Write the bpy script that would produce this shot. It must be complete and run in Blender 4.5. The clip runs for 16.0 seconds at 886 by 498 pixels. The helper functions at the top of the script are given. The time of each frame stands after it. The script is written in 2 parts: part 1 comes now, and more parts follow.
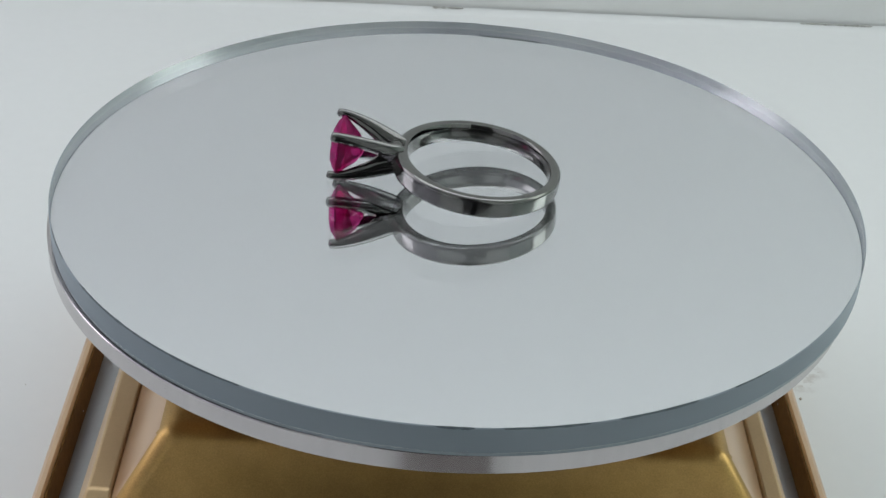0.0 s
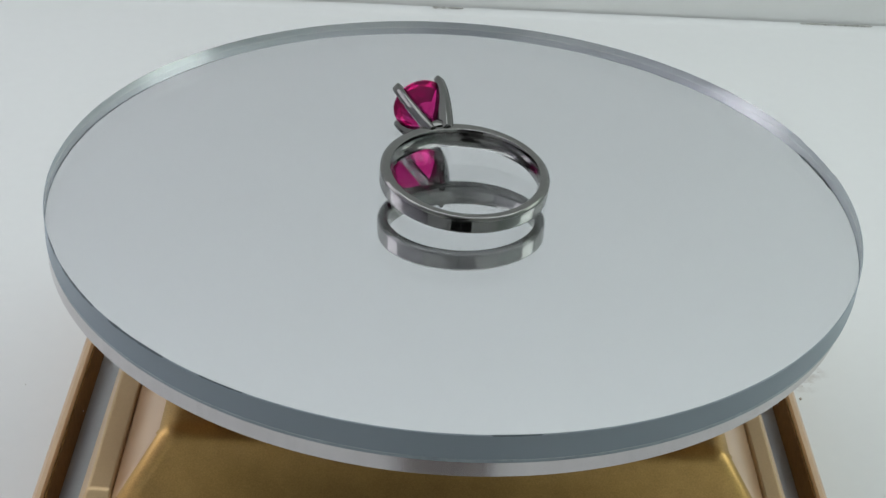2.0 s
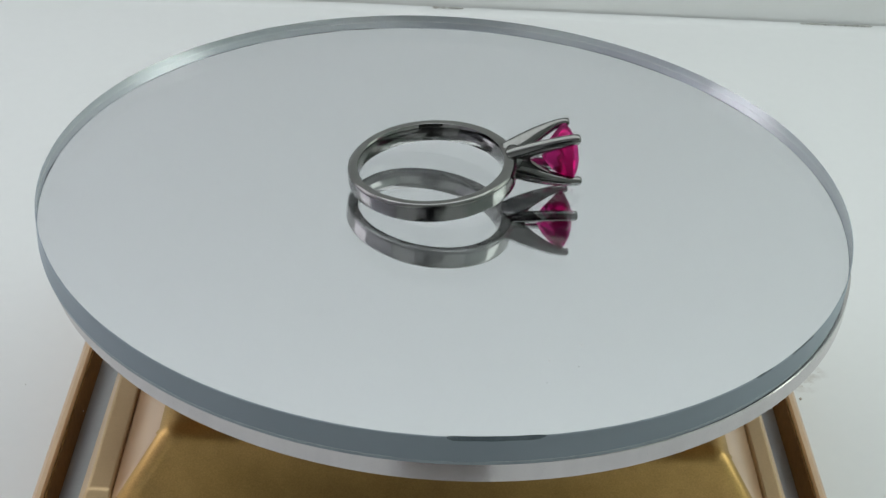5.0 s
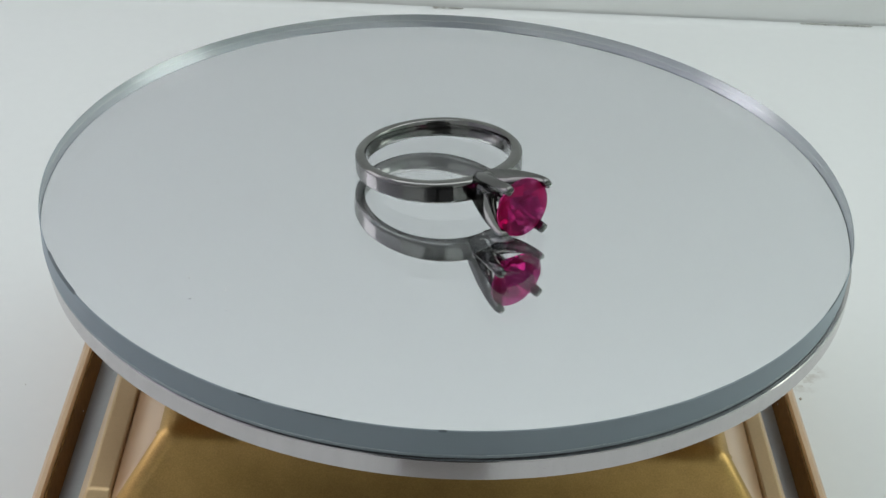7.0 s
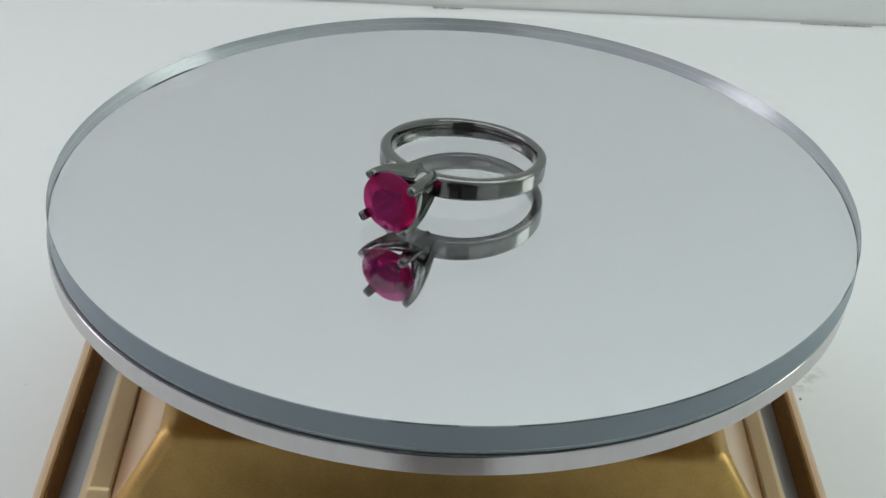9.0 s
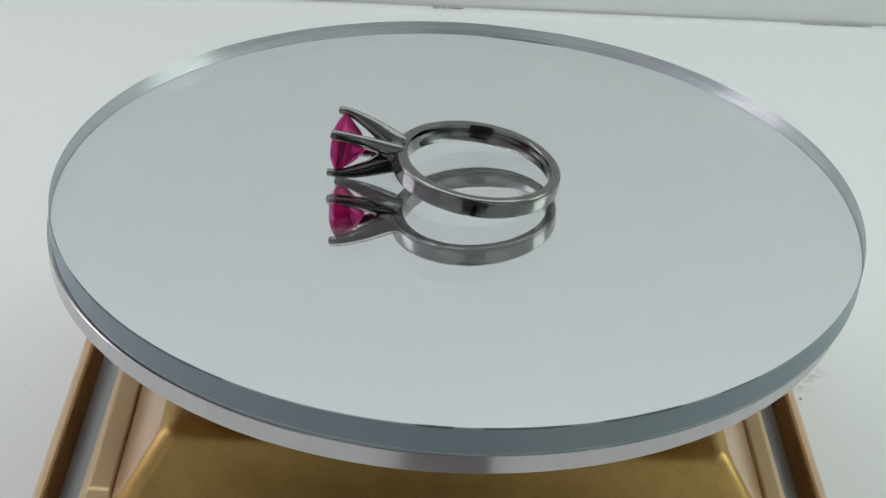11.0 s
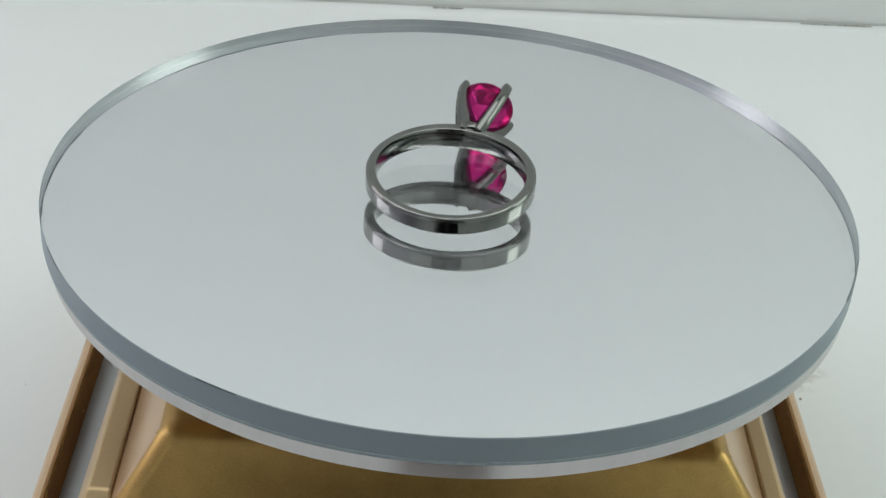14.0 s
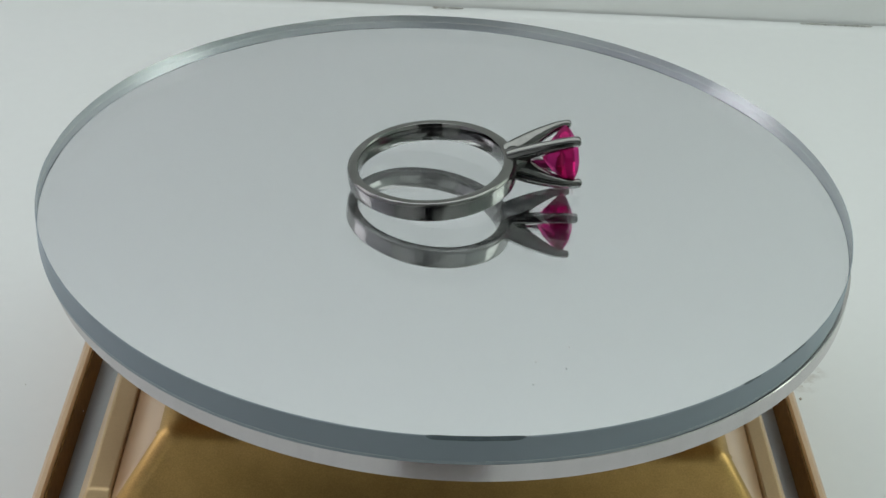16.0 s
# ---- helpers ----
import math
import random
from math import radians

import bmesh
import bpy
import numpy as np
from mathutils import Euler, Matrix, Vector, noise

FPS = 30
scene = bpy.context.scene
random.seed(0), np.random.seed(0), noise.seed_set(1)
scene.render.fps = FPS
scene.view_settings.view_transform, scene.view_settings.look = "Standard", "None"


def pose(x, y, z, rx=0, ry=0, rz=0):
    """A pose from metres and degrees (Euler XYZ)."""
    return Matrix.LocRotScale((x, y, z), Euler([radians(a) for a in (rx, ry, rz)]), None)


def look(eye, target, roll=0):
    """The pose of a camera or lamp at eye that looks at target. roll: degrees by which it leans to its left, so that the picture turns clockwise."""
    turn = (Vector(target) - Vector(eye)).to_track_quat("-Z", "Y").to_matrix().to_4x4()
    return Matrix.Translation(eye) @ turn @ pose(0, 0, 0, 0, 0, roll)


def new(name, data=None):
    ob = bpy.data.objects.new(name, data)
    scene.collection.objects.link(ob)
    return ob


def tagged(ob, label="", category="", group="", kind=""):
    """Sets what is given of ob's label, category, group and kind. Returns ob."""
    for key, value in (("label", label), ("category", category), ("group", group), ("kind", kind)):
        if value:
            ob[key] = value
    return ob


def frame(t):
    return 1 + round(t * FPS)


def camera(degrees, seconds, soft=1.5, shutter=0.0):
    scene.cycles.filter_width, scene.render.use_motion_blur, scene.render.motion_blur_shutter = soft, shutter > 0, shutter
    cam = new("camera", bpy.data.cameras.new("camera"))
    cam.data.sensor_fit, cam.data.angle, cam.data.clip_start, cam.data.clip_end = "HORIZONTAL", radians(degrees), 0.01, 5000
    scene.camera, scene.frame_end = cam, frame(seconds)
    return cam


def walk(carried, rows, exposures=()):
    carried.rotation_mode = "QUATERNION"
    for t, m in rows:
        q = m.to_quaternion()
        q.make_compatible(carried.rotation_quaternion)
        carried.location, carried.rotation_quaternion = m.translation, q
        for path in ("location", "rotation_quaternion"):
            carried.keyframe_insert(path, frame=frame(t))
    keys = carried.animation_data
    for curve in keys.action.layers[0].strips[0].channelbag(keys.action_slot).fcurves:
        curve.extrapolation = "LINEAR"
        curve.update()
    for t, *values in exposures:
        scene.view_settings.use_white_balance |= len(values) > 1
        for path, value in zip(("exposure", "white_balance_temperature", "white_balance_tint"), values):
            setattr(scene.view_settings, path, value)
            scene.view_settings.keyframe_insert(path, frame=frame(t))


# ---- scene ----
# Tabletop shot: a ring turns on a mirror disc over a small gold display turntable in a white light box.
cam = camera(32.135, 16.0, soft=1.45)
EYE = (0.0, -0.167842, 0.094406)
AIM = (-0.000707, -0.004448, -0.007503)
walk(cam, [(0.0, look(EYE, AIM, 3.595)), (16.0, look(EYE, AIM, 3.595))],
     exposures=[(0.0, -0.04, 6390, 10), (2.0, -0.02, 6430, 9.5), (4.0, 0.01, 6450, 8.5), (6.5, 0.02, 6470, 8), (9.0, 0.02, 6490, 7.5), (11.5, 0.03, 6510, 7), (12.5, 0.04, 6520, 6.5), (14.0, 0.06, 6530, 6), (14.6, 0.05, 6530, 6), (15.0, -0.05, 6530, 5.5), (16.0, -0.10, 6530, 5.5)])

# ---- light ----
FLOOR_Z = -0.050
world = bpy.data.worlds.new("room_light")
world.use_nodes = True
world.node_tree.nodes["Background"].inputs["Color"].default_value = (0.85, 0.86, 0.90, 1)
world.node_tree.nodes["Background"].inputs["Strength"].default_value = 0.10
scene.world = world
scene.view_settings.exposure = 0.0


def area_light(name, eye, target, sx, sy, watts, colour):
    data = bpy.data.lights.new(name, "AREA")
    data.shape, data.size, data.size_y, data.energy, data.color = "RECTANGLE", sx, sy, watts, colour
    ob = new(name, data)
    ob.matrix_world = look(eye, target)
    return ob


# Lamps are out of view and assumed: one overhead, two tinted at the sides.
area_light("ceiling_lamp", (0, 0.03, 0.392), (0, 0.03, 0), 0.70, 0.22, 0.945, (0.93, 0.978, 0.985))
for side, watts, tint in ((-1, 0.155, (0.955, 0.905, 1.0)), (1, 0.182, (0.90, 1.0, 0.93))):
    area_light("side_lamp", (side * 0.345, 0.08, 0.17), (0, 0.07, 0.10), 0.15, 0.17, watts, tint)

# ---- materials ----


def material(name, colour, rough=0.5, metal=0.0, vary=0.08, scale=60.0, fine=900.0, bump=0.0, bump_scale=2000.0, rough_vary=0.05, coat=0.0, spec=0.5):
    """A principled surface with colour variation at two scales and a fine relief."""
    m = bpy.data.materials.new(name)
    m.use_nodes = True
    nt = m.node_tree
    b = nt.nodes["Principled BSDF"]
    b.inputs["Metallic"].default_value = metal
    b.inputs["Coat Weight"].default_value = coat
    b.inputs["Specular IOR Level"].default_value = spec
    tc = nt.nodes.new("ShaderNodeTexCoord")
    n1 = nt.nodes.new("ShaderNodeTexNoise")
    n2 = nt.nodes.new("ShaderNodeTexNoise")
    n1.inputs["Scale"].default_value, n2.inputs["Scale"].default_value = scale, fine
    n1.inputs["Detail"].default_value = 4
    for n in (n1, n2):
        nt.links.new(tc.outputs["Object"], n.inputs["Vector"])
    add = nt.nodes.new("ShaderNodeMath")
    add.operation = "ADD"
    nt.links.new(n1.outputs["Fac"], add.inputs[0])
    nt.links.new(n2.outputs["Fac"], add.inputs[1])
    ramp = nt.nodes.new("ShaderNodeMapRange")
    ramp.inputs["From Min"].default_value, ramp.inputs["From Max"].default_value = 0.6, 1.4
    nt.links.new(add.outputs[0], ramp.inputs["Value"])
    mix = nt.nodes.new("ShaderNodeMix")
    mix.data_type = "RGBA"
    mix.inputs["A"].default_value = (*[c * (1 - vary) for c in colour], 1)
    mix.inputs["B"].default_value = (*[min(1, c * (1 + vary)) for c in colour], 1)
    nt.links.new(ramp.outputs["Result"], mix.inputs["Factor"])
    nt.links.new(mix.outputs["Result"], b.inputs["Base Color"])
    rr = nt.nodes.new("ShaderNodeMapRange")
    rr.inputs["To Min"].default_value, rr.inputs["To Max"].default_value = max(0, rough - rough_vary), rough + rough_vary
    nt.links.new(n1.outputs["Fac"], rr.inputs["Value"])
    nt.links.new(rr.outputs["Result"], b.inputs["Roughness"])
    if bump:
        n3 = nt.nodes.new("ShaderNodeTexNoise")
        n3.inputs["Scale"].default_value = bump_scale
        nt.links.new(tc.outputs["Object"], n3.inputs["Vector"])
        bp = nt.nodes.new("ShaderNodeBump")
        bp.inputs["Strength"].default_value, bp.inputs["Distance"].default_value = bump, 0.0001
        nt.links.new(n3.outputs["Fac"], bp.inputs["Height"])
        nt.links.new(bp.outputs["Normal"], b.inputs["Normal"])
    return m


def glass(name, colour, ior, rough=0.0):
    m = bpy.data.materials.new(name)
    m.use_nodes = True
    nt = m.node_tree
    nt.nodes.remove(nt.nodes["Principled BSDF"])
    g = nt.nodes.new("ShaderNodeBsdfGlass")
    g.inputs["Color"].default_value = (*colour, 1)
    g.inputs["IOR"].default_value, g.inputs["Roughness"].default_value = ior, rough
    nt.links.new(g.outputs[0], nt.nodes["Material Output"].inputs["Surface"])
    return m


WHITE_SHEET = material("white_sheet", (0.735, 0.743, 0.740), 0.55, vary=0.012, scale=14, fine=400, bump=0.05, bump_scale=900)
WHITE_WALL = material("white_wall", (0.80, 0.81, 0.80), 0.7, vary=0.012, scale=9, fine=300)
# Side panel colours stand in for lilac light at left, greenish at right.
LILAC_TINT = material("lilac_light_tint_panel", (0.80, 0.75, 0.85), 0.7, vary=0.012, scale=9, fine=300)
GREEN_TINT = material("green_light_tint_panel", (0.73, 0.82, 0.765), 0.7, vary=0.012, scale=9, fine=300)
ROOM_WALL = material("room_wall", (0.55, 0.55, 0.54), 0.8, vary=0.04, scale=3, fine=60)
SMUDGE = material("pale_dust", (0.66, 0.61, 0.60), 0.8, vary=0.2, scale=300, fine=2000)
DUST_GREY = material("grey_dust", (0.42, 0.41, 0.385), 0.9, vary=0.2, scale=400, fine=3000)
DIRT = material("dirt", (0.40, 0.35, 0.30), 0.85, vary=0.3, scale=400, fine=3000)
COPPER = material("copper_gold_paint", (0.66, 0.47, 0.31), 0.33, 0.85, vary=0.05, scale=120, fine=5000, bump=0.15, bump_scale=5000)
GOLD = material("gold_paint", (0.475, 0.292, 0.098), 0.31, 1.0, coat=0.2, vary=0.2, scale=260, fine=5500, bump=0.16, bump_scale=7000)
LINER = material("dark_brown_liner", (0.215, 0.115, 0.041), 0.6, 0.0, spec=0.06, vary=0.25, scale=90, fine=900)
PAINT = material("blue_grey_backing_paint", (0.29, 0.335, 0.365), 0.5, vary=0.2, scale=300, fine=2000)
LEDGE = material("warm_gold_paint", (0.62, 0.44, 0.245), 0.33, 0.6, vary=0.06, scale=120, fine=5000, bump=0.15, bump_scale=5000)
CHIP = material("chipped_acrylic", (0.10, 0.125, 0.14), 0.4, vary=0.3, scale=900, fine=5000)
GREY = material("grey_satin", (0.42, 0.425, 0.445), 0.3, 0.6, vary=0.04, scale=80, fine=2500)
ALUMINIUM = material("turned_aluminium", (0.56, 0.53, 0.53), 0.17, 1.0, vary=0.06, scale=130, fine=900, bump=0.03, bump_scale=500, rough_vary=0.10)
RUTHENIUM = material("dark_polished_metal", (0.15, 0.149, 0.143), 0.085, 1.0, vary=0.09, scale=300, fine=2500, bump=0.03, bump_scale=1800, rough_vary=0.05)
BRUSHED = material("brushed_dark_metal", (0.20, 0.198, 0.189), 0.085, 1.0, vary=0.12, scale=500, fine=3000, bump=0.18, bump_scale=2000, rough_vary=0.05)
for streaked in (ALUMINIUM, BRUSHED):
    # fine turning marks run along the axis: the grain hardly changes with height
    tree = streaked.node_tree
    for node in [n for n in tree.nodes if n.type == "TEX_NOISE"]:
        stretch = tree.nodes.new("ShaderNodeMapping")
        stretch.inputs["Scale"].default_value = (1, 1, 0.03)
        tree.links.new(node.inputs["Vector"].links[0].from_socket, stretch.inputs["Vector"])
        tree.links.new(stretch.outputs["Vector"], node.inputs["Vector"])
BLOCK_GREY = material("dark_grey_block", (0.25, 0.225, 0.22), 0.6, vary=0.15, scale=200, fine=1500)
GAP_GREY = material("gap_line_grey", (0.22, 0.245, 0.255), 0.6, vary=0.2, scale=300, fine=2000)
LENS_GLASS = material("dark_lens_glass", (0.012, 0.012, 0.018), 0.08, vary=0.1)
BLACK = material("black_plastic", (0.009, 0.009, 0.010), 0.6, vary=0.1)
ACRYLIC = glass("clear_acrylic", (0.985, 0.985, 0.99), 1.51)
ACRYLIC_RIM = glass("sawn_acrylic_rim", (0.95, 0.96, 0.955), 1.49, 0.22)


def frost(m, colour, amount):
    """Mix a diffuse share into a glass material, for a sawn, frosted face."""
    nt = m.node_tree
    out = nt.nodes["Material Output"]
    g = out.inputs["Surface"].links[0].from_socket
    d, mx = nt.nodes.new("ShaderNodeBsdfDiffuse"), nt.nodes.new("ShaderNodeMixShader")
    d.inputs["Color"].default_value = (*colour, 1)
    mx.inputs[0].default_value = amount
    nt.links.new(g, mx.inputs[1])
    nt.links.new(d.outputs[0], mx.inputs[2])
    nt.links.new(mx.outputs[0], out.inputs["Surface"])


frost(ACRYLIC_RIM, (0.51, 0.59, 0.655), 0.54)
MIRROR = material("mirror_coating", (0.965, 0.975, 0.985), 0.0, 1.0, vary=0.006, scale=25, fine=300, rough_vary=0.0)
GEM = glass("pink_gem", (0.885, 0.195, 0.545), 1.66, 0.08)
frost(GEM, (0.52, 0.06, 0.23), 0.19)

# ---- mesh helpers ----


def part(name, bm, mat, parent=None, label="", smooth=0.0):
    """Link a bmesh as one mesh object, under a thing or a part when one is given."""
    bmesh.ops.recalc_face_normals(bm, faces=bm.faces)
    me = bpy.data.meshes.new(name)
    if smooth:
        for f in bm.faces:
            f.smooth = True
        for e in bm.edges:
            e.smooth = len(e.link_faces) != 2 or e.calc_face_angle(0) < radians(smooth)
    bm.to_mesh(me)
    bm.free()
    for m in (mat if isinstance(mat, (list, tuple)) else (mat,)):
        me.materials.append(m)
    ob = new(name, me)
    if parent is not None:
        ob.parent = parent
    if label:
        ob["label"] = label
    return ob


def thing(name, label, category, m=None, group="", kind=""):
    ob = new(name)
    ob.empty_display_size = 0.01
    if m is not None:
        ob.matrix_basis = m
    return tagged(ob, label, category, group, kind)


def box(bm, x0, x1, y0, y1, z0, z1, bevel=0.0):
    vs = [bm.verts.new((x, y, z)) for z in (z0, z1) for y in (y0, y1) for x in (x0, x1)]
    fs = [bm.faces.new([vs[i] for i in q]) for q in ((0, 2, 3, 1), (4, 5, 7, 6), (0, 1, 5, 4), (2, 6, 7, 3), (0, 4, 6, 2), (1, 3, 7, 5))]
    if bevel:
        bmesh.ops.bevel(bm, geom=list({e for f in fs for e in f.edges}), offset=bevel, segments=2, affect="EDGES", profile=0.5)
    return bm


def lathe(bm, profile, seg, closed=True, jitter=None):
    """Turn a profile of (radius, height) round the z axis. jitter(i, j, r, z) may shift a vertex."""
    rows = []
    for j, (r, z) in enumerate(profile):
        ring = []
        for i in range(seg):
            a = 2 * math.pi * i / seg
            rr, zz = jitter(a, j, r, z) if jitter else (r, z)
            ring.append(bm.verts.new((rr * math.cos(a), rr * math.sin(a), zz)))
        rows.append(ring)
    n = len(rows)
    for j in range(n if closed else n - 1):
        p, q = rows[j], rows[(j + 1) % n]
        for i in range(seg):
            k = (i + 1) % seg
            bm.faces.new((p[i], p[k], q[k], q[i]))
    return rows


def loft(bm, rings, caps=True):
    rows = [[bm.verts.new(v) for v in ring] for ring in rings]
    for p, q in zip(rows, rows[1:]):
        for i in range(len(p)):
            k = (i + 1) % len(p)
            bm.faces.new((p[i], p[k], q[k], q[i]))
    if caps:
        bm.faces.new(rows[0][::-1])
        bm.faces.new(rows[-1])
    return rows


def square(half_x, y0, y1, z):
    return [(-half_x, y0, z), (half_x, y0, z), (half_x, y1, z), (-half_x, y1, z)]


# ---- light box: sheet, walls, ceiling, room ----
YAW = 2.087
TURN = Matrix.Rotation(radians(YAW), 4, "Z")
WALL_TURN = Matrix.Rotation(radians(2.9), 4, "Z")
SEAM = 0.1690
COVE = 0.0022


def structure(name, bm, mat, label, category, m=WALL_TURN):
    ob = part(name, bm, mat)
    ob.matrix_basis = m
    return tagged(ob, label, category, kind="structure")


bm = bmesh.new()
sheet = [(-0.30, FLOOR_Z), (-0.10, FLOOR_Z), (0.05, FLOOR_Z)]
sheet += [(SEAM - COVE + COVE * math.sin(k * math.pi / 24), FLOOR_Z + COVE * (1 - math.cos(k * math.pi / 24))) for k in range(0, 10)]
sheet += [(sheet[-1][0], FLOOR_Z - 0.002), (-0.30, FLOOR_Z - 0.002)]
loft(bm, [[(x, y, h) for y, h in sheet] for x in (-0.36, 0.36)])
structure("floor", bm, WHITE_SHEET, "smooth white sheet lining the light box floor, curled up at the back", "floor")
structure("wall_north", box(bmesh.new(), -0.36, 0.36, SEAM + 0.0006, SEAM + 0.012, FLOOR_Z - 0.002, 0.40), WHITE_WALL, "plain white back panel of the light box", "wall")
structure("wall_west", box(bmesh.new(), -0.372, -0.36, -0.30, SEAM + 0.012, FLOOR_Z - 0.002, 0.40), LILAC_TINT, "unseen white side panel, coloured faintly lilac to tint the light", "wall")
structure("wall_east", box(bmesh.new(), 0.36, 0.372, -0.30, SEAM + 0.012, FLOOR_Z - 0.002, 0.40), GREEN_TINT, "unseen white side panel, coloured faintly green to tint the light", "wall")
bm = bmesh.new()
box(bm, -0.36, -0.10, -0.312, -0.30, FLOOR_Z - 0.002, 0.40)
box(bm, 0.10, 0.36, -0.312, -0.30, FLOOR_Z - 0.002, 0.40)
box(bm, -0.10, 0.10, -0.312, -0.30, 0.18, 0.40)
structure("wall_south", bm, WHITE_WALL, "white front panel of the light box with a wide camera opening", "wall")
structure("ceiling", box(bmesh.new(), -0.372, 0.372, -0.30, SEAM + 0.012, 0.40, 0.412), WHITE_WALL, "white ceiling panel of the light box", "ceiling")
structure("ground", box(bmesh.new(), -1.5, 1.5, -1.8, 1.2, FLOOR_Z - 0.032, FLOOR_Z - 0.002), ROOM_WALL, "pale table top under the light box", "table top")


def smudged(m, spots):
    """Faint dirty marks on the sheet: blotchy noise inside soft round areas (x, y, radius, strength)."""
    nt = m.node_tree
    b = nt.nodes["Principled BSDF"]
    base = b.inputs["Base Color"].links[0].from_socket
    tc = nt.nodes.new("ShaderNodeTexCoord")
    n = nt.nodes.new("ShaderNodeTexNoise")
    n.inputs["Scale"].default_value, n.inputs["Detail"].default_value = 420, 5
    nt.links.new(tc.outputs["Object"], n.inputs["Vector"])
    cut = nt.nodes.new("ShaderNodeMapRange")
    cut.inputs["From Min"].default_value, cut.inputs["From Max"].default_value = 0.46, 0.74
    nt.links.new(n.outputs["Fac"], cut.inputs["Value"])
    for x, y, r, k in spots:
        d = nt.nodes.new("ShaderNodeVectorMath")
        d.operation = "DISTANCE"
        d.inputs[1].default_value = (x, y, FLOOR_Z)
        nt.links.new(tc.outputs["Object"], d.inputs[0])
        fall = nt.nodes.new("ShaderNodeMapRange")
        fall.inputs["From Min"].default_value, fall.inputs["From Max"].default_value = r, r * 0.3
        fall.inputs["To Max"].default_value = k
        nt.links.new(d.outputs["Value"], fall.inputs["Value"])
        mul = nt.nodes.new("ShaderNodeMath")
        mul.operation = "MULTIPLY"
        nt.links.new(fall.outputs["Result"], mul.inputs[0])
        nt.links.new(cut.outputs["Result"], mul.inputs[1])
        mix = nt.nodes.new("ShaderNodeMix")
        mix.data_type = "RGBA"
        mix.inputs["B"].default_value = (0.36, 0.31, 0.27, 1)
        nt.links.new(mul.outputs[0], mix.inputs["Factor"])
        nt.links.new(base, mix.inputs["A"])
        base = mix.outputs["Result"]
    nt.links.new(base, b.inputs["Base Color"])


smudged(WHITE_SHEET, [(0.05965, 0.03096, 0.0045, 0.9), (0.0584, 0.0274, 0.0034, 0.8), (0.0607, 0.0343, 0.0034, 0.7)])


def lump(bm, x, y, zz, sx, sy, sz, seed):
    """A small uneven crumb."""
    made = bmesh.ops.create_icosphere(bm, subdivisions=2, radius=1.0)["verts"]
    for v in made:
        k = 1 + 0.35 * noise.noise(v.co * 1.7 + Vector((seed, 0, 0)))
        v.co = Vector((x + v.co.x * sx * k, y + v.co.y * sy * k, zz + v.co.z * sz * k))


bm = bmesh.new()
rng = random.Random(5)
for u0, u1, n in ((0.0015, 0.0085, 12), (0.0890, 0.1050, 26)):
    for k in range(n):
        lump(bm, u0 + (u1 - u0) * (k + rng.random()) / n, SEAM - COVE * 0.12, FLOOR_Z + COVE * 0.55, rng.uniform(0.0003, 0.0009), rng.uniform(0.0001, 0.0003), rng.uniform(0.0001, 0.0003), k)
ob = part("dust_line", bm, DUST_GREY)
ob.matrix_basis = WALL_TURN
tagged(ob, "thin line of grey dust along the sheet's back edge", "dirt", kind="stuff")
bm = bmesh.new()
lump(bm, 0.0574, 0.0241, FLOOR_Z + 0.0001, 0.00022, 0.0003, 0.00015, 3)
lump(bm, -0.0621, 0.0193, FLOOR_Z + 0.0001, 0.00007, 0.00008, 0.00005, 4)
for k in range(10):
    lump(bm, 0.0594 + rng.gauss(0, 0.0018), 0.0312 + rng.gauss(0, 0.0025), FLOOR_Z + 0.00004, rng.uniform(0.00003, 0.00007), rng.uniform(0.00003, 0.00009), 0.00003, k)
ob = part("dirt", bm, DIRT)
ob.matrix_basis = TURN
tagged(ob, "small brown dirt crumbs on the white sheet", "dirt", kind="stuff")


def assumed_light_panel(name_at, size_x, size_y, deep):
    """An unseen, assumed lamp housing added behind an area lamp, facing its local -z."""
    top = thing("assumed_light_panel", "assumed white lamp panel, out of view, added behind a lamp", "lamp", name_at, group="light box lamps")
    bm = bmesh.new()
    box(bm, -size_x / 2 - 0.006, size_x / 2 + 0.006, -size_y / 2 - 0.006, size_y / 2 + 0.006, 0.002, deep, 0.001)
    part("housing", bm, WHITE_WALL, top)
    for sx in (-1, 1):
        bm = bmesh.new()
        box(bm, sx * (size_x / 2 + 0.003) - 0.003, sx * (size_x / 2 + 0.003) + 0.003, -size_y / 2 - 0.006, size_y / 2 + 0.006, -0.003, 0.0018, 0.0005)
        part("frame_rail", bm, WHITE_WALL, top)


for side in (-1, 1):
    assumed_light_panel(look((side * 0.345, 0.08, 0.17), (0, 0.07, 0.10)), 0.15, 0.17, 0.010)
assumed_light_panel(look((0, 0.03, 0.392), (0, 0.03, 0)), 0.70, 0.22, 0.0075)

# ---- display turntable ----
TURNTABLE = thing("display_turntable", "square copper and gold display turntable with silver platter", "turntable", Matrix.Translation((0, 0, FLOOR_Z)) @ TURN)


def z(world_z):
    return world_z - FLOOR_Z


def frame_ring(bm, o, i, z0, z1, bevel):
    """A square frame: outer half width o, inner half width i."""
    prof = [(i, z0), (o, z0), (o, z1 - bevel), (o - bevel, z1), (i + bevel * 0.6, z1), (i, z1 - bevel * 0.6)]
    rows = [[bm.verts.new((sx * h, sy * h, zz)) for sx, sy in ((-1, -1), (1, -1), (1, 1), (-1, 1))] for h, zz in prof]
    for p, q in zip(rows, rows[1:] + rows[:1]):
        for k in range(4):
            bm.faces.new((p[k], p[(k + 1) % 4], q[(k + 1) % 4], q[k]))
    return bm


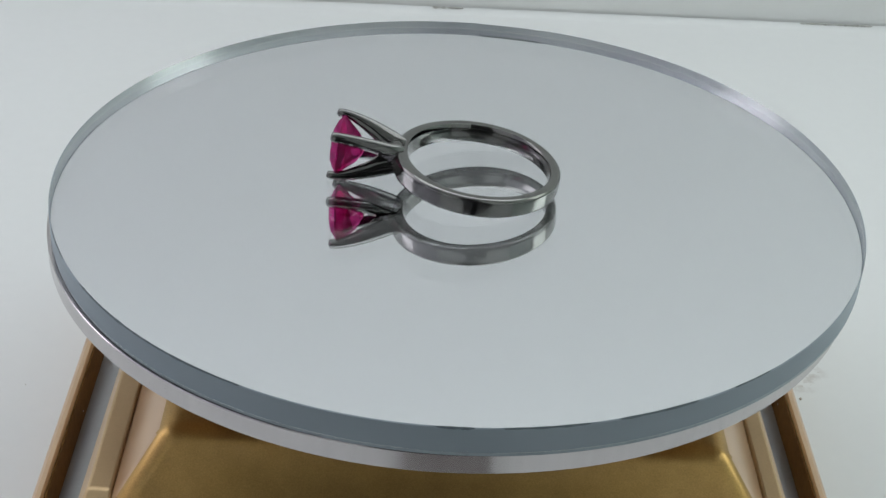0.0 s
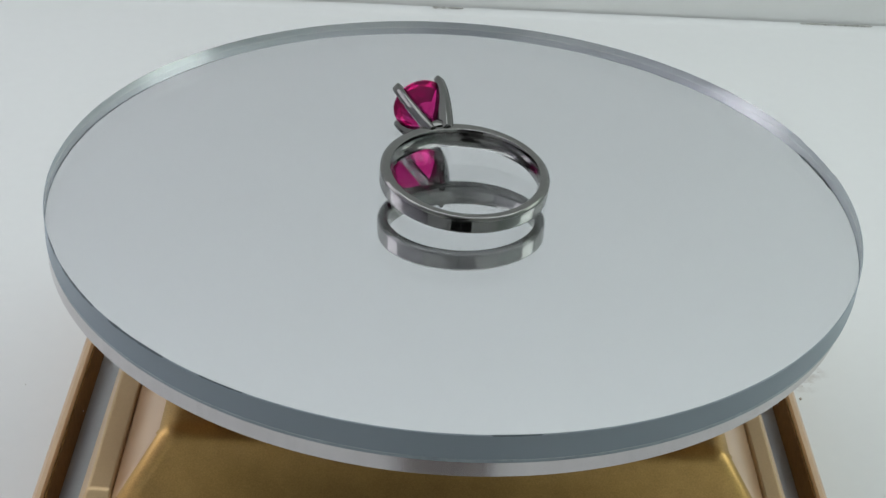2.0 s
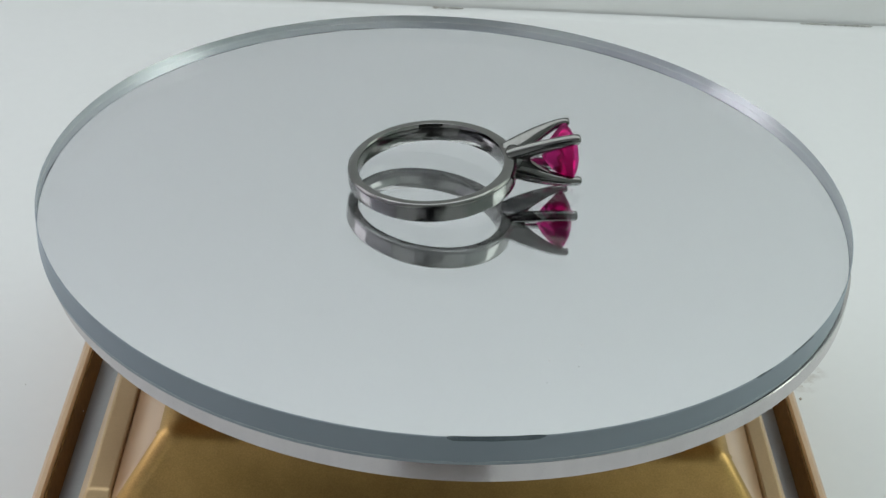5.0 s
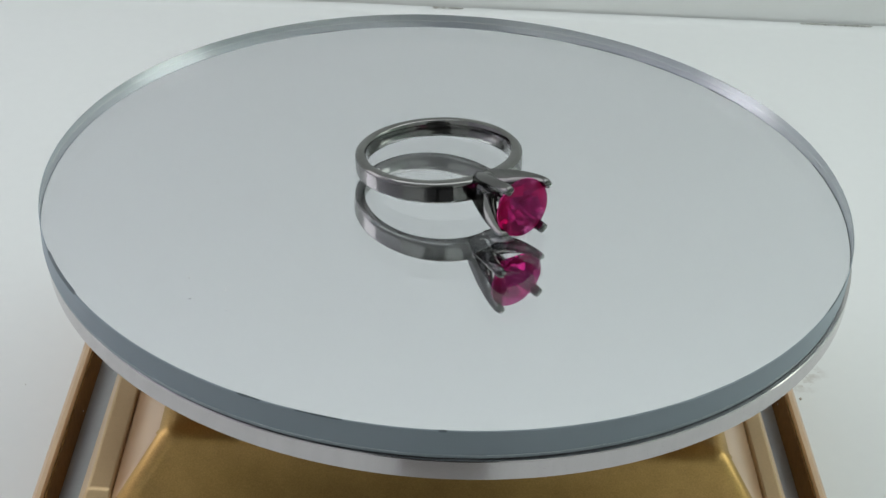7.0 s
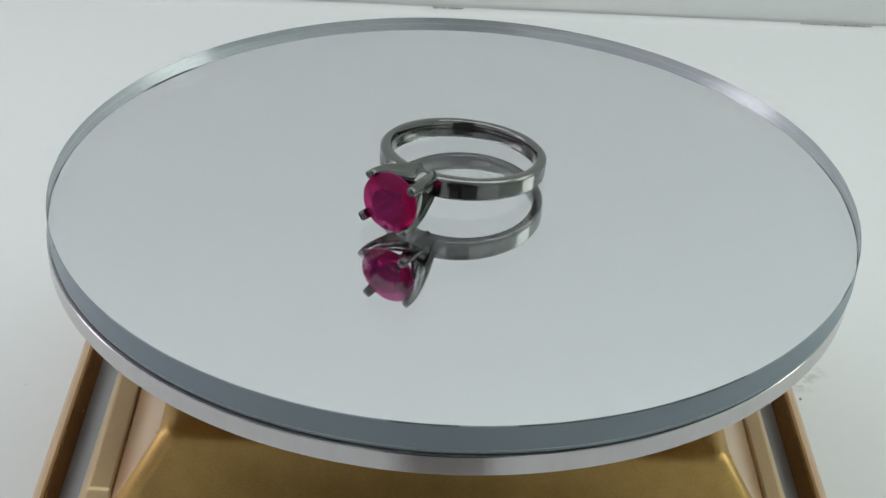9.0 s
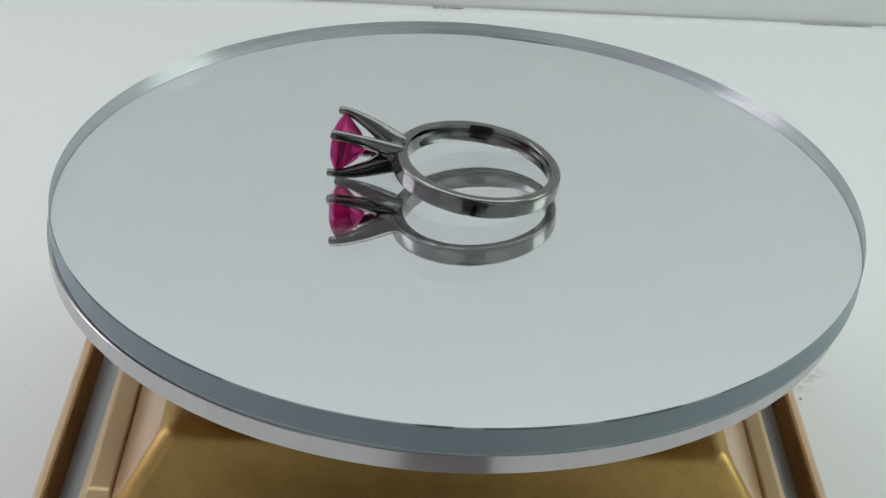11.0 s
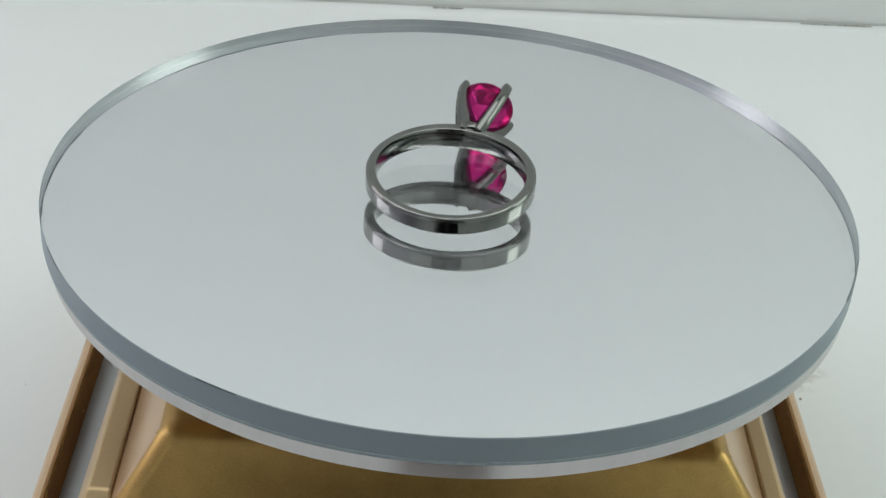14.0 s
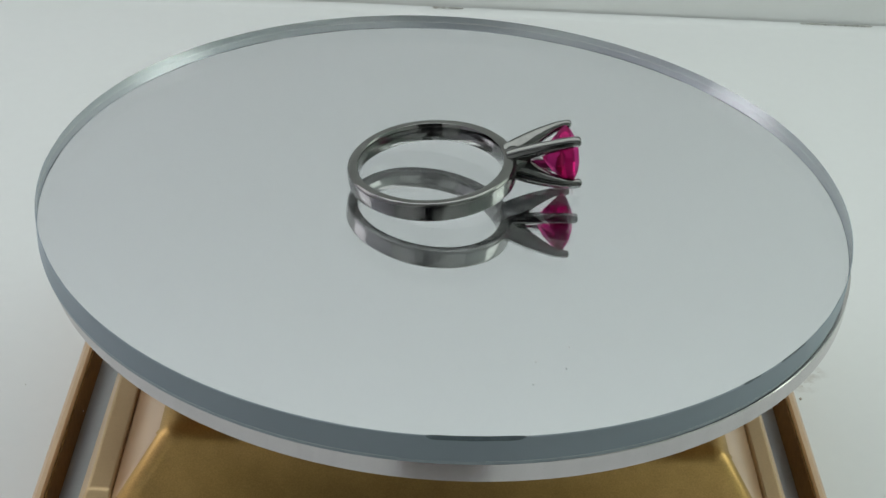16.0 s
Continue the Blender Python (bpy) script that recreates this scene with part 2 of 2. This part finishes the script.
part("outer_frame", frame_ring(bmesh.new(), 0.0508, 0.0494, 0.0, z(-0.036), 0.0005), COPPER, TURNTABLE, "copper-coloured raised outer frame")
part("inner_liner", frame_ring(bmesh.new(), 0.04938, 0.0491, 0.0006, z(-0.0363), 0.0002), LINER, TURNTABLE, "dark brown glossy inner wall of the frame")
part("channel", box(bmesh.new(), -0.04905, 0.04905, -0.04905, 0.04905, 0.0005, z(-0.0414)), GREY, TURNTABLE, "grey satin recessed channel")


for side, y, h in ((-1, 0.0011, -0.0401), (1, 0.0083, -0.0391)):
    bm = bmesh.new()
    lump(bm, side * 0.04906, y, z(h), 0.00006, 0.00011, 0.00010, side)
    part("dust_fleck", bm, SMUDGE, TURNTABLE, "pale fleck of dust")


def ledge_bar(side):
    """A side bar of the inner ledge, with a chamfered front end."""
    bm = bmesh.new()
    a, b = 0.0381, 0.0406 - 0.0003 * side
    zt, zb = z(-0.0245), z(-0.0424)
    loop = [(-0.0324, zt), (0.040, zt), (0.040, zb), (-0.0370, zb), (-0.0370, z(-0.0280))]
    loft(bm, [[(side * (x + (0.0019 if x == b and y < -0.035 else 0.0)), y, h) for y, h in loop] for x in (a, b)])
    bmesh.ops.bevel(bm, geom=bm.edges[:], offset=0.0003, segments=2, affect="EDGES", profile=0.5)
    return bm


for side in (-1, 1):
    part("ledge", ledge_bar(side), LEDGE, TURNTABLE)

bm = bmesh.new()
HALF = 0.0320
rings = [square(0.0378, -0.0460, 0.0378, z(-0.0424)), square(0.0378, -0.0371, 0.0378, z(-0.0244)), square(HALF, -0.0313, 0.0320, z(-0.0163))]
loft(bm, rings)
bmesh.ops.bevel(bm, geom=[e for e in bm.edges if max(v.co.z for v in e.verts) > z(-0.02)], offset=0.0019, segments=5, affect="EDGES", profile=0.5)
bm.normal_update()
# Faces turned sideways take the paler copper, all others the darker gold.
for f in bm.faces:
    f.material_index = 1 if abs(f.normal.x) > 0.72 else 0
part("body", bm, (GOLD, COPPER), TURNTABLE, "satin sloping body, copper-gold sides, darker gold front and top", smooth=50)

bm = bmesh.new()
lathe(bm, [(0.0001, z(-0.0164)), (0.012, z(-0.0164)), (0.012, z(-0.00625)), (0.0001, z(-0.00625))], 48, closed=False)
part("spindle", bm, ALUMINIUM, TURNTABLE, smooth=40)

bm = bmesh.new()
lathe(bm, [(0.0001, -0.0062), (0.0495, -0.0062), (0.0498, -0.0059), (0.0498, -0.0037), (0.0497, -0.0036), (0.0001, -0.0036)], 256, closed=False)
PLATTER = part("platter", bm, ALUMINIUM, TURNTABLE, "brushed silver round platter", smooth=40)

# ---- mirror disc ----
SPECKS = [(-0.0021, 0.0381, 0.00011), (-0.00631, 0.0359, 0.00011)]
MIRROR_DISC = thing("mirror_disc", "round clear acrylic mirror disc with chipped edge", "mirror")
R = 0.0500


# chips along the top edge: from and to, in degrees round the disc, and depth
CHIPS = [(76.5, 88, 0.00040), (117, 121, 0.00012), (124, 131, 0.00010), (141, 143, 0.00014), (200, 209, 0.00010), (215, 246, 0.00013), (269, 273.5, 0.00024),
         (276, 287, 0.00015), (290, 301, 0.00020), (306, 313, 0.00010), (341, 348, 0.00012)]
EDGE = 0.00009


def chip_depth(a):
    """How deep the edge is broken at the angle a, in radians."""
    deg = math.degrees(a) % 360
    v = Vector((math.cos(a), math.sin(a), 0))
    ragged = 0.55 + 0.8 * noise.noise(v * 35 + Vector((0, 0, 7.0))) + 0.5 * noise.noise(v * 160 + Vector((0, 0, 1.0)))
    for a0, a1, d in CHIPS:
        if a0 < deg < a1:
            ends = min(1.0, (deg - a0) / 0.8, (a1 - deg) / 0.8)
            return d * ends * (0.8 + 0.2 * ragged if d > 0.0003 else max(0.42, ragged))
    return 0.00002 * max(0.0, ragged)


def chipped(a, j, r, zz):
    """Small chips and saw marks along the top edge."""
    if j in (2, 3):
        c = chip_depth(a)
        return (r - c * 0.4, zz) if j == 3 else (r - c * 0.05, zz - c)
    return r, zz


SAG = 0.0003


def dished(points):
    """Sheets sag a little towards the middle: heights of a flat profile lowered by the dish."""
    return [(r, h - SAG * (1 - (r / R) ** 2)) for r, h in points]


RADII = [0.0001, 0.006, 0.012, 0.018, 0.024, 0.030, 0.036, 0.042, 0.046]
THICK = 0.00305
under = dished([(r, -THICK) for r in RADII])
over = dished([(r, 0.0) for r in RADII[::-1]])
BEVEL = len(under) + 1


def rim(a, j, r, zz):
    return chipped(a, j - BEVEL + 2, r, zz)


bm = bmesh.new()
rows = lathe(bm, under + [(R, -THICK), (R, -EDGE), (R - EDGE, 0.0)] + over, 1080, closed=False, jitter=rim)
bm.faces.new(rows[0][::-1]), bm.faces.new(rows[-1])
for f in bm.faces:
    c = f.calc_center_median()
    hz = [v.co.z for v in f.verts]
    on_edge = c.to_2d().length > R - 0.0006
    tall = max(hz) - min(hz) > 0.001
    broken = chip_depth(math.atan2(c.y, c.x)) > 0.00004
    f.material_index = 0 if not on_edge or (hz[0] < -0.0025 and not tall) else (2 if broken and not tall else 1)
part("acrylic_plate", bm, (ACRYLIC, ACRYLIC_RIM, CHIP), MIRROR_DISC, smooth=10)
bm = bmesh.new()
ring_of = RADII + [R - 0.00001]
rows = lathe(bm, dished([(r, -THICK - 0.00001) for r in ring_of] + [(r, -THICK - 0.00003) for r in ring_of[::-1]]), 256, closed=False)
bm.faces.new(rows[0][::-1]), bm.faces.new(rows[-1])
part("mirror_coating", bm, MIRROR, MIRROR_DISC, "silvered mirror coating", smooth=30)
bm = bmesh.new()
lathe(bm, dished([(r, -THICK - 0.00004) for r in RADII]) + [(R - 0.00004, -THICK - 0.00004), (R - 0.00006, -0.00348), (0.0001, -0.00348)], 256, closed=False)
part("backing_paint", bm, PAINT, MIRROR_DISC, "blue-grey backing paint")
# Added layer: its grey puts the gap's dark line under the rim into colour.
bm = bmesh.new()
lathe(bm, [(0.0001, -0.00349), (R - 0.00012, -0.00349), (R - 0.00016, -0.00358), (0.0001, -0.00358)], 256, closed=False)
part("gap_line_layer", bm, GAP_GREY, MIRROR_DISC, "thin added layer, grey for the dark gap line")

bm = bmesh.new()
for x, y, r in SPECKS:
    h = -SAG * (1 - (x * x + y * y) / R ** 2)
    lump(bm, x, y, h + 0.00002, r, r * 1.3, 0.00003, x * 900)
tagged(part("dust", bm, SMUDGE, MIRROR_DISC, "faint specks of dust"), kind="stuff")

# ---- ring ----
RING = thing("ring", "dark polished metal solitaire ring with round pink gem", "ring")
R_OUT, R_IN, HALF_W = 0.01048, 0.0091, 0.00122


def shank():
    bm = bmesh.new()
    seg = 160
    rows = []
    for i in range(seg):
        a = 2 * math.pi * i / seg
        w = HALF_W * (1.06 + 0.06 * max(0.0, math.sin(a)) ** 2 - 0.12 * max(0.0, -math.sin(a)) ** 2)
        ring = []
        ri = R_IN - 0.00042 * max(0.0, math.cos(a - math.pi / 2)) ** 2
        half = [(R_OUT, 0.0), (R_OUT - 0.000001, 0.00035), (R_OUT - 0.000005, w - 0.00047), (R_OUT - 0.000007, w - 0.00042), (R_OUT - 0.00004, w - 0.00030), (R_OUT - 0.00024, w - 0.00012), (R_OUT - 0.00036, w - 0.00002), (R_OUT - 0.00044, w),
                (ri + 0.00032, w), (ri + 0.00021, w - 0.00005), (ri + 0.00008, 0.00096), (ri - 0.00001, 0.0006), (ri - 0.00006, 0.0002), (ri - 0.000066, 0.0)]
        prof = half[::-1] + [(r, -h) for r, h in half[1:-1]]
        for r, h in prof:
            ring.append(bm.verts.new((r * math.cos(a), r * math.sin(a), h)))
        rows.append(ring)
    for i in range(seg):
        p, q = rows[i], rows[(i + 1) % seg]
        for k in range(len(p)):
            n = (k + 1) % len(p)
            bm.faces.new((p[k], p[n], q[n], q[k]))
    return bm


part("shank", shank(), BRUSHED, RING, smooth=35)
TWIST = radians(6.5)


def prong(angle):
    """A flat claw standing edge-on to the head's axis: deep at its root, where the four meet, slim at its tip over the gem's girdle."""
    bm = bmesh.new()
    # along the head: distance from the ring's centre, inner and outer edge from the head's axis, half width
    path = [(0.0092, -0.0002, 0.00200, 0.00068), (0.0102, -0.0002, 0.00250, 0.00068), (0.0113, -0.0001, 0.00292, 0.00067), (0.0122, 0.0005, 0.00325, 0.00066),
            (0.0134, 0.00155, 0.00365, 0.00065), (0.0148, 0.00245, 0.00402, 0.00063), (0.0160, 0.00310, 0.00428, 0.00062), (0.0168, 0.00343, 0.00440, 0.00062),
            (0.0175, 0.00352, 0.00446, 0.00061), (0.01798, 0.00354, 0.00444, 0.00058), (0.01815, 0.00362, 0.00436, 0.00048), (0.01824, 0.00376, 0.00422, 0.00032)]
    rings = []
    for y, r0, r1, w in path:
        ring = []
        mid, deep = (r0 + r1) / 2, (r1 - r0) / 2
        e = min(0.00014, 0.4 * w, 0.4 * deep)
        for cx, cy in ((1, 0.0), (1, 1), (0, 1), (-1, 1), (-1, 0.0), (-1, -1), (0, -1), (1, -1)):
            pts = [(cx * deep, cy * w)] if 0 in (cx, cy) else [(cx * (deep - e), cy * w), (cx * deep, cy * (w - e))]
            if len(pts) == 2 and cx * cy > 0:
                pts.reverse()
            for u, tan in pts:
                rad = mid + u
                ring.append((rad * math.cos(angle) - tan * math.sin(angle), y, rad * math.sin(angle) + tan * math.cos(angle)))
        rings.append(ring)
    loft(bm, rings)
    return bm


for k in range(4):
    part("prong", prong(math.pi / 4 + k * math.pi / 2 + TWIST), RUTHENIUM, RING, smooth=58)
bm = bmesh.new()
lathe(bm, [(0.0001, 0.0), (0.0016, 0.0), (0.0018, 0.0004), (0.0018, 0.0010), (0.0013, 0.0016), (0.0011, 0.0022), (0.0008, 0.0026), (0.0001, 0.0027)], 32, closed=False)
bmesh.ops.transform(bm, matrix=Matrix.Translation((0, 0.0096, 0)) @ Matrix.Rotation(radians(-90), 4, "X"), verts=bm.verts)
part("head_base", bm, RUTHENIUM, RING, smooth=50)


def gem():
    """A round brilliant, its table towards +y."""
    bm = bmesh.new()
    r, y0 = 0.00366, 0.01715
    pts = []
    for k in range(8):
        a = 2 * math.pi * k / 8
        pts.append((0.56 * r, a, 0.00105))
        pts.append((0.80 * r, a + math.pi / 8, 0.00068))
        pts.append((0.50 * r, a + math.pi / 8, -0.00215))
    for k in range(32):
        a = 2 * math.pi * k / 32
        pts += [(r, a + math.pi / 16, 0.00012), (r, a + math.pi / 16, -0.00012)]
    pts.append((0, 0, -0.0033))
    for rr, a, h in pts:
        bm.verts.new((rr * math.cos(a), y0 + h, rr * math.sin(a)))
    bmesh.ops.convex_hull(bm, input=bm.verts)
    bmesh.ops.dissolve_limit(bm, angle_limit=radians(0.6), verts=bm.verts, edges=bm.edges)
    return bm


part("gemstone", gem(), GEM, RING, "transparent pink faceted gem")

# ---- recording camera seen in the polished metal ----
CAMERA_BODY = thing("camera_on_stand", "black camera on a stand facing the turntable", "camera", Matrix.Translation((0.0, -0.182, FLOOR_Z)))
bm = bmesh.new()
lathe(bm, [(0.0001, 0.0), (0.013, 0.0), (0.0155, -0.001), (0.0155, -0.020), (0.0001, -0.020)], 48, closed=False)
bmesh.ops.transform(bm, matrix=Matrix.Translation((0, 0, 0.1520)) @ Matrix.Rotation(radians(60.6 + 180), 4, "X"), verts=bm.verts)
LENS = part("lens", bm, BLACK, CAMERA_BODY, smooth=40)
bm = bmesh.new()
lathe(bm, [(0.0001, 0.0012), (0.006, 0.0010), (0.011, 0.0002), (0.011, 0.0001), (0.0001, 0.0001)], 48, closed=False)
bmesh.ops.transform(bm, matrix=Matrix.Translation((0, 0, 0.1520)) @ Matrix.Rotation(radians(60.6 + 180), 4, "X"), verts=bm.verts)
part("front_glass", bm, LENS_GLASS, LENS, "dark curved front glass", smooth=40)
part("neck", box(bmesh.new(), -0.0085, 0.0085, -0.085, -0.020, 0.119, 0.2348, 0.004), BLACK, CAMERA_BODY)
part("housing", box(bmesh.new(), -0.066, 0.066, -0.085, -0.020, 0.235, 0.300, 0.004), BLACK, CAMERA_BODY)
part("mount_plate", box(bmesh.new(), -0.072, 0.072, -0.070, -0.022, 0.066, 0.118, 0.003), BLACK, CAMERA_BODY)
part("column", box(bmesh.new(), -0.012, 0.012, -0.062, -0.040, 0.0102, 0.0662, 0.002), BLACK, CAMERA_BODY)
# Unseen dark block, added for the dark patch reflected in the platter.
part("dark_front_block", box(bmesh.new(), -0.012, 0.019, -0.0098, 0.085, 0.0, 0.012, 0.002), BLOCK_GREY, CAMERA_BODY)
part("foot", box(bmesh.new(), -0.045, 0.045, -0.090, -0.010, 0.0, 0.010, 0.002), BLACK, CAMERA_BODY)

# ---- motion ----
RATE = -32.935
AWAY = 2.661


def turned(t, local):
    return Matrix.Rotation(radians(RATE * t), 4, "Z") @ local


def tilt(gx, gy):
    """A plane whose height rises by gx and gy, in degrees, along x and y."""
    return Matrix.Rotation(radians(gy), 4, "X") @ Matrix.Rotation(radians(-gx), 4, "Y")


def motions():
    times = [0.5 * k for k in range(33)]
    lean = tilt(0.080, -0.580)
    disc = lean @ Matrix.Translation((0.00078, 0.00008, 0))
    plate = lean @ Matrix.Translation((0.00010, 0.00008, 0))
    ring_tilt = radians(5.4)
    start = Matrix.Rotation(radians(-RATE * AWAY), 4, "Z")
    rest = Matrix.Translation((0.00033, -0.00281, HALF_W + (R_OUT - 0.0006) * math.sin(ring_tilt) - 0.00030))
    on_disc = lean @ start @ rest @ Matrix.Rotation(ring_tilt, 4, "X") @ Matrix.Rotation(radians(0.5), 4, "Y")
    walk(MIRROR_DISC, [(t, turned(t, disc)) for t in times])
    back = TURNTABLE.matrix_basis.inverted()
    walk(PLATTER, [(t, back @ turned(t, plate)) for t in times])
    walk(RING, [(t, turned(t, on_disc)) for t in times])


motions()
